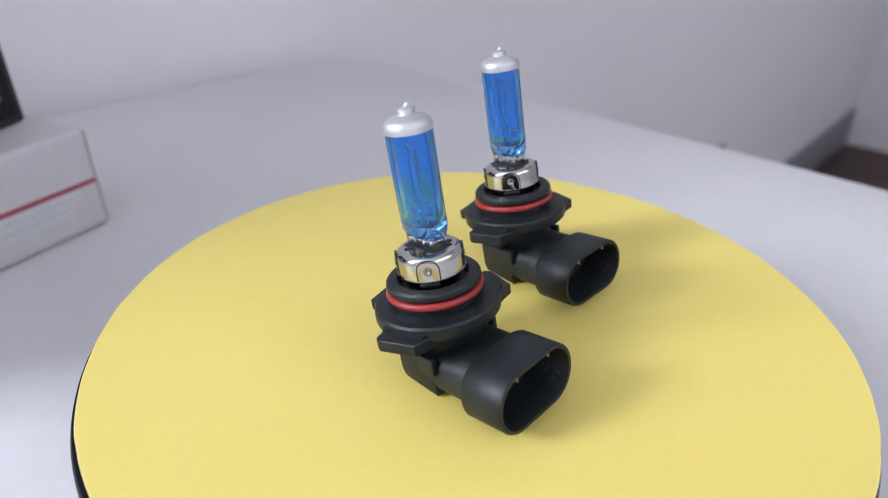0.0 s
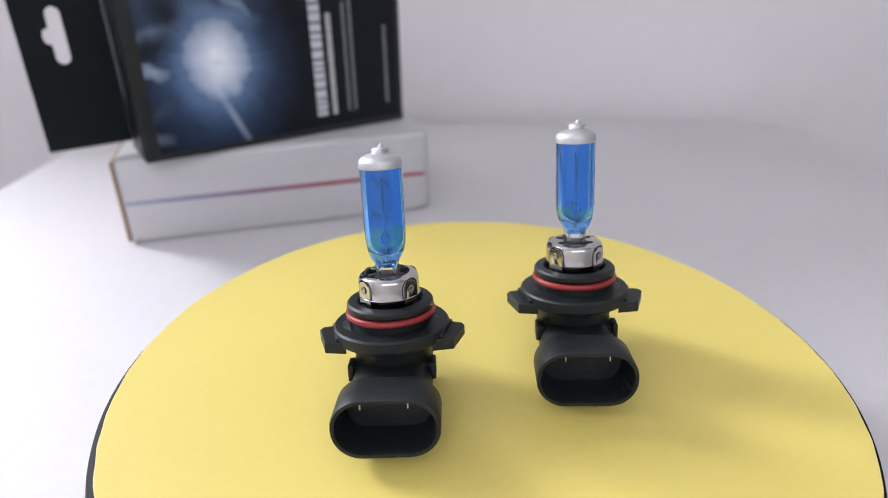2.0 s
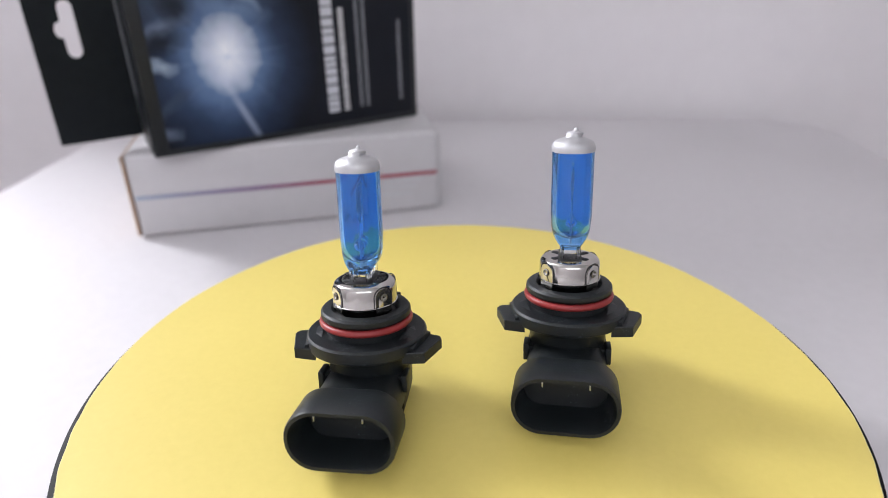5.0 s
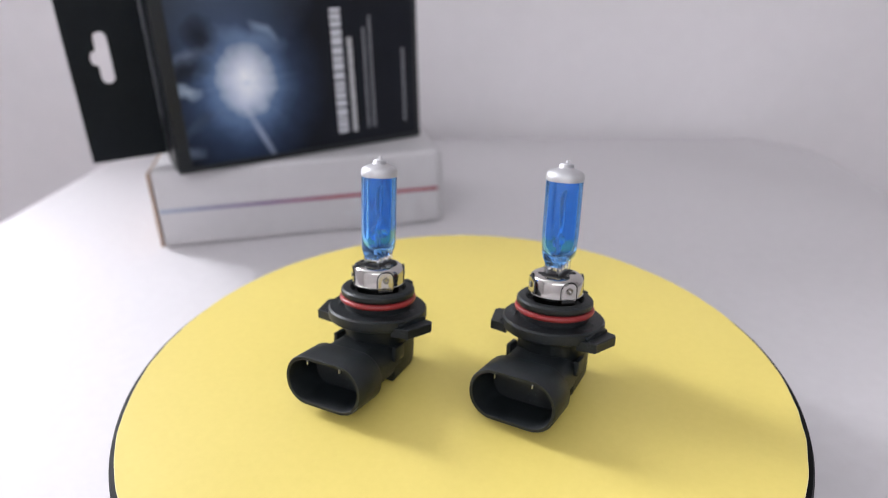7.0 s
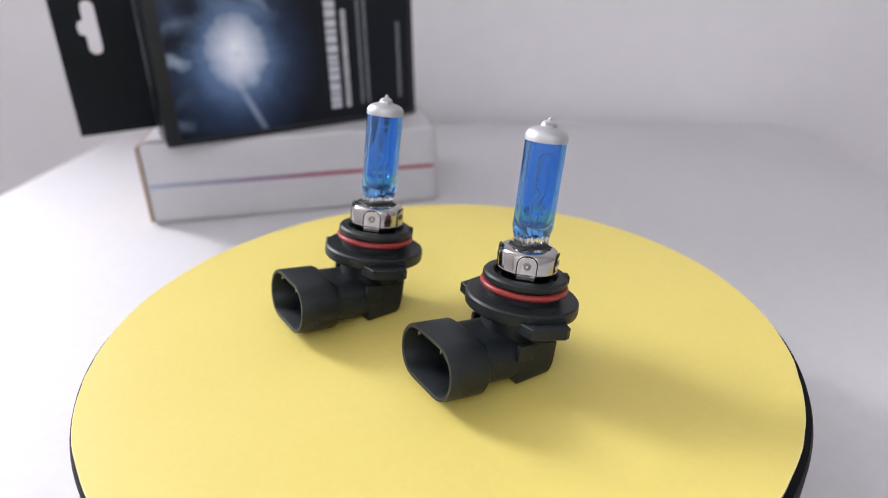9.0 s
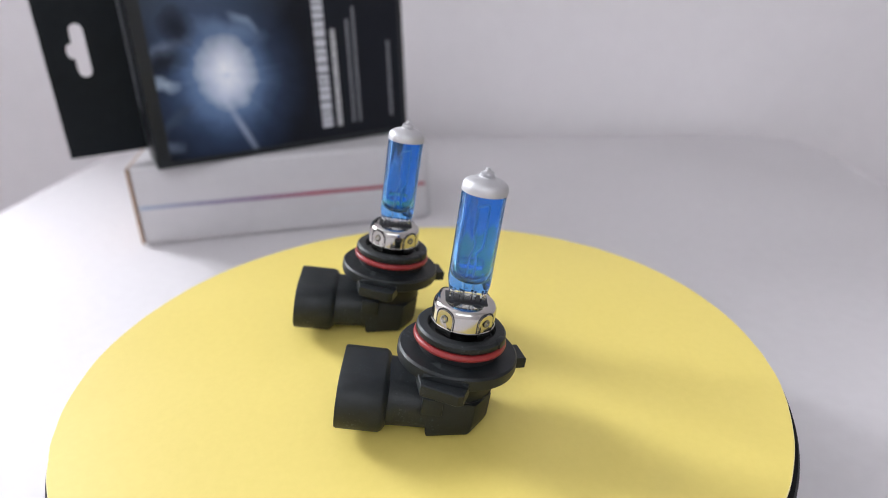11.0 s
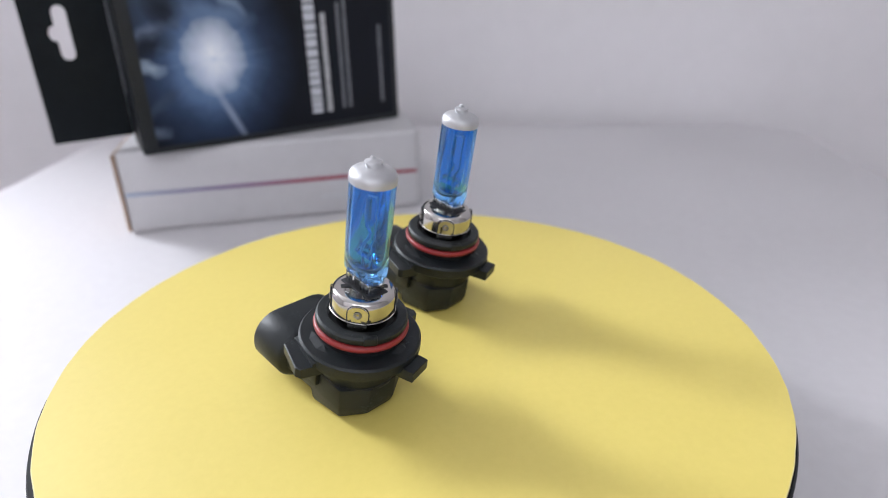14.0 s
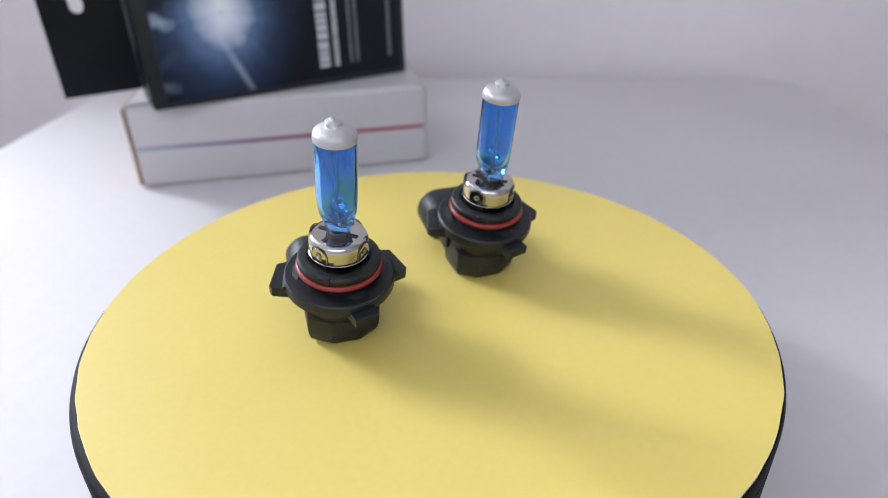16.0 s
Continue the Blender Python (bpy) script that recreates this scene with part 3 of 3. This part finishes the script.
def bulb():
    """A car headlamp bulb, its axis along z, its connector towards -y; heights in mm above its base."""
    g = "headlight bulbs on the turntable"
    b = thing("headlight_bulb", "blue halogen headlight bulb with black right-angled base and red sealing ring", "headlight bulb", group=g)

    def lat(pairs, n=64, closed=False):
        return lathe([(r * MM, z * MM) for r, z in pairs], n, None, closed)

    # neck, groove and flange
    neck = part("neck", lat([(0, 8.5), (9.5, 8.5), (9.8, 9.0), (9.8, 18.9), (9.9, 19.0), (9.9, 21.2), (10.2, 21.4), (10.2, 23.2), (10.75, 23.6), (10.95, 24.1), (10.85, 25.0), (10.4, 25.5), (9.7, 25.65), (8.4, 25.6), (8.05, 25.2), (7.95, 23.0), (0, 23.0)], 96), bulb_plastic, b)
    flange = part("flange", lat([(9.6, 15.3), (14.1, 15.3), (14.6, 15.7), (14.75, 16.3), (14.65, 18.3), (14.2, 18.8), (9.6, 18.9)], 96), bulb_plastic, b, "black locating flange with lugs", at=pose(0, 0, 0.0008))
    side_lug = [(12.4, 5.6), (17.3, 5.1), (18.1, 3.9), (17.3, -4.9), (12.4, -6.9)]
    back_lug = [(12.4, 3.5), (17.3, 3.2), (17.3, -3.2), (12.4, -3.5)]
    for a, flip, plan, wide in ((-167, -1, side_lug, 5.6), (-13, 1, side_lug, 5.6), (104, 1, back_lug, 3.4)):
        lug = bmesh.new()
        loft([[(x * (1 - e) * MM, flip * y * (1 - e) * MM, z * MM) for x, y in plan] for z, e in ((14.0, 0.012), (14.2, 0.0), (16.6, 0.0), (16.8, 0.012))], True, lug)
        part("lug", lug, bulb_plastic, flange, at=pose(0, 0, 0, 0, 0, a), angle=18)
        ramp = bmesh.new()
        loft([[(10.6 * MM, y * MM, 18.2 * MM), (14.6 * MM, y * MM, 16.6 * MM), (14.6 * MM, y * MM, (17.4 + k) * MM), (10.6 * MM, y * MM, (18.7 + k) * MM)] for y, k in ((-wide * 0.95, 0.0), (-wide * 0.35, 0.7), (wide * 0.35, 0.7), (wide * 0.95, 0.0))], True, ramp)
        part("ramp", ramp, bulb_plastic, flange, at=pose(0, 0, 0, 0, 0, a), angle=8)
    # sealing ring
    ring = [(10.5 + 0.88 * math.cos(radians(k * 30)), 22.4 + 0.88 * math.sin(radians(k * 30))) for k in range(12)]
    part("sealing_ring", lat(ring, 96, True), ring_rubber, b, "red rubber sealing ring")
    notch = box(-1.6 * MM, -11.2 * MM, 23.7 * MM, 1.6 * MM, -9.6 * MM, 25.8 * MM, 0.3 * MM)
    part("key_notch", notch, bulb_plastic, neck, at=pose(0, 0, 0, 0, 0, 150))
    # lower block, faceted at the back
    plan = [(-10.0, -6.0), (10.0, -6.0), (9.9, 5.4), (3.9, 9.6), (-3.9, 9.6), (-9.9, 5.4)]
    mid = [(x * 0.99, y * 0.985) for x, y in plan]
    under = [(x * 0.95, y * 0.93) for x, y in plan]
    low = [(x * 0.89, y * 0.86) for x, y in plan]
    bm = loft([[(x * MM, y * MM, (-0.55 + 0.170 * y) * MM) for x, y in low], [(x * MM, y * MM, (0.55 + 0.13 * y) * MM) for x, y in under], [(x * MM, y * MM, 3.4 * MM) for x, y in mid], [(x * MM, y * MM, 9.6 * MM) for x, y in plan]])
    bmesh.ops.bevel(bm, geom=list(bm.edges), offset=0.35 * MM, segments=2, affect="EDGES", profile=0.5)
    block = part("base_block", bm, bulb_plastic, b, "faceted black base block", angle=25)
    for sx in (-1, 1):
        part("latch", box(sx * 10.3 * MM - 0.7 * MM, -7.4 * MM, 6.2 * MM, sx * 10.3 * MM + 0.7 * MM, -2.4 * MM, 10.6 * MM, 0.3 * MM), bulb_plastic, block)
    part("seam", lat([(9.6, 9.55), (9.98, 9.6), (9.98, 9.85), (9.6, 9.9)], 64), slot_dark, block)

    # connector: a tube, then a wider oblong shroud with an open mouth
    def sect(y, w, h, r, zc):
        return [(x * MM, -y * MM, (zc + z) * MM) for x, z in rounded(w, h, r, 8)]

    body = part("connector_tube", loft([sect(2.0, 9.9, 5.7, 4.6, 5.3), sect(9.0, 10.0, 6.0, 5.4, 5.1), sect(17.0, 10.1, 6.2, 5.8, 4.85)]), bulb_plastic, b)
    w, h, r, zc = 12.4, 7.3, 7.0, 4.75
    outer = [sect(15.4, w - 2.0, h - 1.1, r - 1.1, zc), sect(16.2, w - 0.5, h - 0.35, r - 0.3, zc), sect(17.0, w, h, r, zc), sect(27.0, w, h, r, zc), sect(27.45, w - 0.22, h - 0.22, r - 0.2, zc),
             sect(27.45, w - 1.0, h - 1.0, r - 0.95, zc), sect(27.0, w - 1.25, h - 1.25, r - 1.2, zc), sect(17.0, w - 1.9, h - 1.9, r - 1.8, zc), sect(-3.0, 8.4, 5.0, 4.6, zc)]
    shroud = part("connector_shroud", loft(outer), bulb_plastic, b, "open black connector shroud", angle=40)
    for sx in (-1, 1):
        # Blades are coloured black in place of the mouth's deep shade.
        part("contact_blade", box(sx * 4.6 * MM - 1.1 * MM, -13.0 * MM, (zc - 0.4) * MM, sx * 4.6 * MM + 1.1 * MM, -4.2 * MM, (zc + 0.4) * MM, 0.25 * MM), plug_black, shroud)
        # The rib's glint is put into its bright colour.
        part("inner_rib", box(sx * 5.3 * MM - 0.13 * MM, -26.9 * MM, (zc + h - 2.6) * MM, sx * 5.3 * MM + 0.13 * MM, -26.2 * MM, (zc + h - 1.2) * MM, 0.1 * MM), rib_glint, shroud)
    # metal collar
    collar = part("collar", lat([(6.2, 22.9), (6.2, 26.5), (6.6, 26.8), (7.3, 26.9), (7.75, 26.95), (7.8, 27.15), (7.6, 27.3), (7.6, 30.6), (7.5, 31.3), (7.15, 31.95), (6.6, 32.35), (5.8, 32.55), (5.1, 32.5), (0, 32.45)], 96), nickel, b, "bright nickel-plated collar")
    for a in (-138, -40, 40, 138):
        tab = bmesh.new()
        rows = []
        for rr in (7.58, 7.78):
            pts = []
            for x, z in [(-2.1, 25.6), (2.1, 25.6)] + [(2.1 * math.cos(radians(k * 18)), 29.6 + 2.1 * math.sin(radians(k * 18))) for k in range(11)]:
                th = x / 7.4
                pts.append((rr * math.cos(th) * MM, rr * math.sin(th) * MM, z * MM))
            rows.append(pts)
        loft(rows, True, tab)
        t = part("clip_tab", tab, nickel, collar, at=pose(0, 0, 0, 0, 0, a))
        groove = []
        for x, z in [(2.45, 27.0), (2.45, 29.6)] + [(2.45 * math.cos(radians(k * 15)), 29.6 + 2.45 * math.sin(radians(k * 15))) for k in range(1, 12)] + [(-2.45, 29.6), (-2.45, 27.0)]:
            groove.append((7.6 * math.cos(x / 7.4) * MM, 7.6 * math.sin(x / 7.4) * MM, z * MM))
        # Dark wire painted in place of the shade in the slit round the tab.
        part("tab_slit_shade", tube(groove, 0.15 * MM, 6), slot_dark, collar, at=pose(0, 0, 0, 0, 0, a))
        part("weld_dimple", lathe([(0, -0.25 * MM), (0.3 * MM, -0.2 * MM), (0.55 * MM, 0.06 * MM), (0.75 * MM, 0.1 * MM), (0.95 * MM, 0.0)], 20), weld_metal, collar, at=pose(0, 0, 0, 0, 0, a) @ pose(7.8 * MM, 0, 29.5 * MM, 0, 90, 0))
    # Proud near-black blocks imitate the shade inside the slots cut in the top.
    part("seal_slot_shade", box(-2.9 * MM, -5.0 * MM, 32.2 * MM, 2.9 * MM, 5.0 * MM, 32.75 * MM, 0.2 * MM), slot_dark, collar)
    for a in (35, 145, 215, 325):
        part("lance_shade", box(3.0 * MM, -0.6 * MM, 32.3 * MM, 5.4 * MM, 0.6 * MM, 32.72 * MM, 0.15 * MM), slot_dark, collar, at=pose(0, 0, 0, 0, 0, a))
    # Dark ring put in for the shade in the gap below the collar.
    part("collar_gap_shade", lat([(6.15, 23.02), (7.94, 23.02), (7.94, 23.3), (6.15, 23.5)], 48), slot_dark, collar)

    # glass envelope: hollow, round above, pressed flat at the foot
    def glass_ring(z, rx, ry, sq):
        pts = []
        for k in range(56):
            a = 2 * math.pi * k / 56
            c, s = math.cos(a), math.sin(a)
            e = 2 / sq
            pts.append((rx * math.copysign(abs(c) ** e, c) * MM, ry * math.copysign(abs(s) ** e, s) * MM, z * MM))
        return pts

    R = 5.08
    outer = [glass_ring(z, rx, ry, sq) for z, rx, ry, sq in ((34.9, 2.3, 4.6, 6), (35.5, 2.6, 4.75, 5), (36.2, 3.3, 4.9, 3.6), (37.1, 4.0, R, 2.8), (38.2, 4.5, R, 2.4), (39.6, 4.8, R, 2.15), (41.2, 4.94, R, 2.05), (43.2, R, R, 2), (59.3, R, R, 2), (60.5, 4.7, 4.7, 2), (61.3, 4.0, 4.0, 2), (61.7, 2.6, 2.6, 2))]
    inner = [glass_ring(z, rx, ry, 2) for z, rx, ry in ((60.4, 1.5, 1.5), (60.0, 3.0, 3.0), (59.2, 3.6, 3.6), (58.4, 3.85, 3.85), (43.2, 3.85, 3.85), (41.2, 3.8, 3.85), (39.6, 3.6, 3.8), (38.4, 3.0, 3.5), (37.6, 2.0, 2.9), (37.3, 1.0, 1.9))]
    for row in inner[3:6]:
        for k, (x, y, z) in enumerate(row):
            a = 2 * math.pi * k / len(row)
            f = 1 + 0.022 * math.cos(5 * a + 0.6) + 0.014 * math.cos(9 * a + 2.1)
            row[k] = (x * f, y * f, z)
    bm = bmesh.new()
    loft(outer, True, bm)
    loft(inner, True, bm)
    me = bpy.data.meshes.new("glass_envelope")
    bmesh.ops.recalc_face_normals(bm, faces=bm.faces)
    top = [f for f in bm.faces]
    for f in top:
        f.smooth = True
    bm.verts.ensure_lookup_table()
    first_inner = 56 * len(outer)
    bm.verts.index_update()
    turn = [f for f in bm.faces if all(v.index >= first_inner for v in f.verts)]
    bmesh.ops.reverse_faces(bm, faces=turn)
    bm.to_mesh(me)
    bm.free()
    me.materials.append(blue_glass)
    env = new("glass_envelope", me)
    env.parent = b
    tagged(env, "blue coated quartz glass tube")
    # pinch: a flat clear slab, and lead feet
    seal = bmesh.new()
    loft([[(x * MM, y * MM, z * MM) for x, y in rounded(hx, hy, 0.7, 3)] for z, hx, hy in ((31.7, 1.7, 4.2), (33.2, 1.9, 4.3), (34.2, 1.75, 4.3), (34.85, 2.0, 4.45))], True, seal)
    part("pinch_seal", seal, clear_glass, env, "clear pressed glass foot")
    for y in (-3.6, -1.4, 1.4, 3.6):
        for x in (-1.75, 1.75):
            part("seal_rib", tube([(x * MM, y * MM, 31.7 * MM), (x * 1.1 * MM, y * MM, 33.6 * MM), (x * 1.15 * MM, y * MM, 35.7 * MM)], 0.55 * MM, 8), clear_glass, env)
    bead = bmesh.new()
    loft([[(r_ * math.cos(radians(a)) * MM, y * MM, (41.3 + r_ * math.sin(radians(a))) * MM) for a in range(0, 360, 20)] for y, r_ in ((-2.8, 0.9), (-2.5, 1.3), (-1.2, 1.45), (0, 1.3), (1.2, 1.45), (2.5, 1.3), (2.8, 0.9))], True, bead)
    part("glass_bead", bead, clear_glass, b, "clear glass bead holding the wires")
    part("lead_wire", tube([(0, -1.2 * MM, 36 * MM), (0, -1.2 * MM, 43.2 * MM), (0, -0.2 * MM, 44.8 * MM), (0, 0.1 * MM, 46.4 * MM), (0, -0.9 * MM, 47.6 * MM), (0, -0.9 * MM, 49.2 * MM)], 0.27 * MM, 8), wire_metal, b)
    part("lead_wire", tube([(0, 0.9 * MM, 36 * MM), (0, 0.9 * MM, 42.6 * MM), (0, 0.7 * MM, 43.6 * MM), (0, 1.9 * MM, 45.6 * MM), (0, 1.9 * MM, 55.0 * MM), (0, 1.7 * MM, 55.6 * MM), (0, -0.9 * MM, 54.9 * MM), (0, -0.9 * MM, 54.0 * MM)], 0.27 * MM, 8), wire_metal, b)
    coil = [((0.45 * math.cos(k * 0.9)) * MM, (-0.9 + 0.45 * math.sin(k * 0.9)) * MM, (49.0 + 5.0 * k / 120) * MM) for k in range(121)]
    part("filament_coil", tube(coil, 0.13 * MM, 5), coil_metal, b, "tungsten filament coil")
    part("cross_pin", tube([(-0.7 * MM, 1.9 * MM, 55.2 * MM), (0.7 * MM, 1.9 * MM, 55.2 * MM)], 0.16 * MM, 6), wire_metal, b)
    # painted tip
    cap = lat([(5.1, 58.55), (5.2, 58.6), (5.23, 59.4), (5.14, 60.1), (4.82, 60.75), (4.2, 61.25), (3.2, 61.65), (2.3, 61.9), (1.95, 62.05), (1.8, 62.25), (1.78, 62.75), (1.68, 63.1), (1.35, 63.3), (0.85, 63.4), (0.6, 63.55), (0.5, 63.9), (0.35, 64.2), (0, 64.3)], 72)
    for v in cap.verts:
        h = max(0.0, (v.co.z / MM - 61.9) / 2.5)
        if h > 0:
            a = math.atan2(v.co.y, v.co.x)
            k = 1 + 0.16 * math.sin(2 * a + 5 * h) * min(1, 3 * h)
            v.co.x, v.co.y = v.co.x * k + 0.55 * h * MM, v.co.y * k - 0.2 * h * MM
    part("silver_cap", cap, cap_paint, b, "matt silver painted glass tip")
    return b


def lean(cx, cy, turn, tip, side, up=0.031):
    """A bulb's pose on the platter: its axis passes 31 mm above the card at (cx, cy)."""
    return Matrix.Translation((cx, cy, up)) @ pose(0, 0, 0, tip, side, turn) @ Matrix.Translation((0, 0, -0.031))


LEAN_A, LEAN_B = lean(-0.0223, -0.0072, -0.2, -10.0, -1.8, 0.0314), lean(0.0272, 0.0093, -3.2, -9.5, -2.4, 0.0315)
bulb_a = bulb()
bulb_a.matrix_basis = pose(0, 0, Z0) @ LEAN_A
bulb_b = copy_thing(bulb_a, pose(0, 0, Z0) @ LEAN_B)
for ob in bulb_b.children:          # this bulb's glass stands a little higher in its collar
    if ob.name.split(".")[0] in ("glass_envelope", "glass_bead", "lead_wire", "filament_coil", "cross_pin", "silver_cap"):
        ob.matrix_basis = pose(0, 0, 0.0005) @ ob.matrix_basis


# ---------------------------------------------------------------- movement
def motions():
    walk(platter, [(t, pose(0, 0, 0, 0, 0, a)) for t, a in TURNS])
    walk(card, [(t, pose(0, 0, Z0, 0, 0, a)) for t, a in TURNS])
    walk(bulb_a, [(t, pose(0, 0, Z0, 0, 0, a) @ LEAN_A) for t, a in TURNS])
    walk(bulb_b, [(t, pose(0, 0, Z0, 0, 0, a) @ LEAN_B) for t, a in TURNS])


motions()
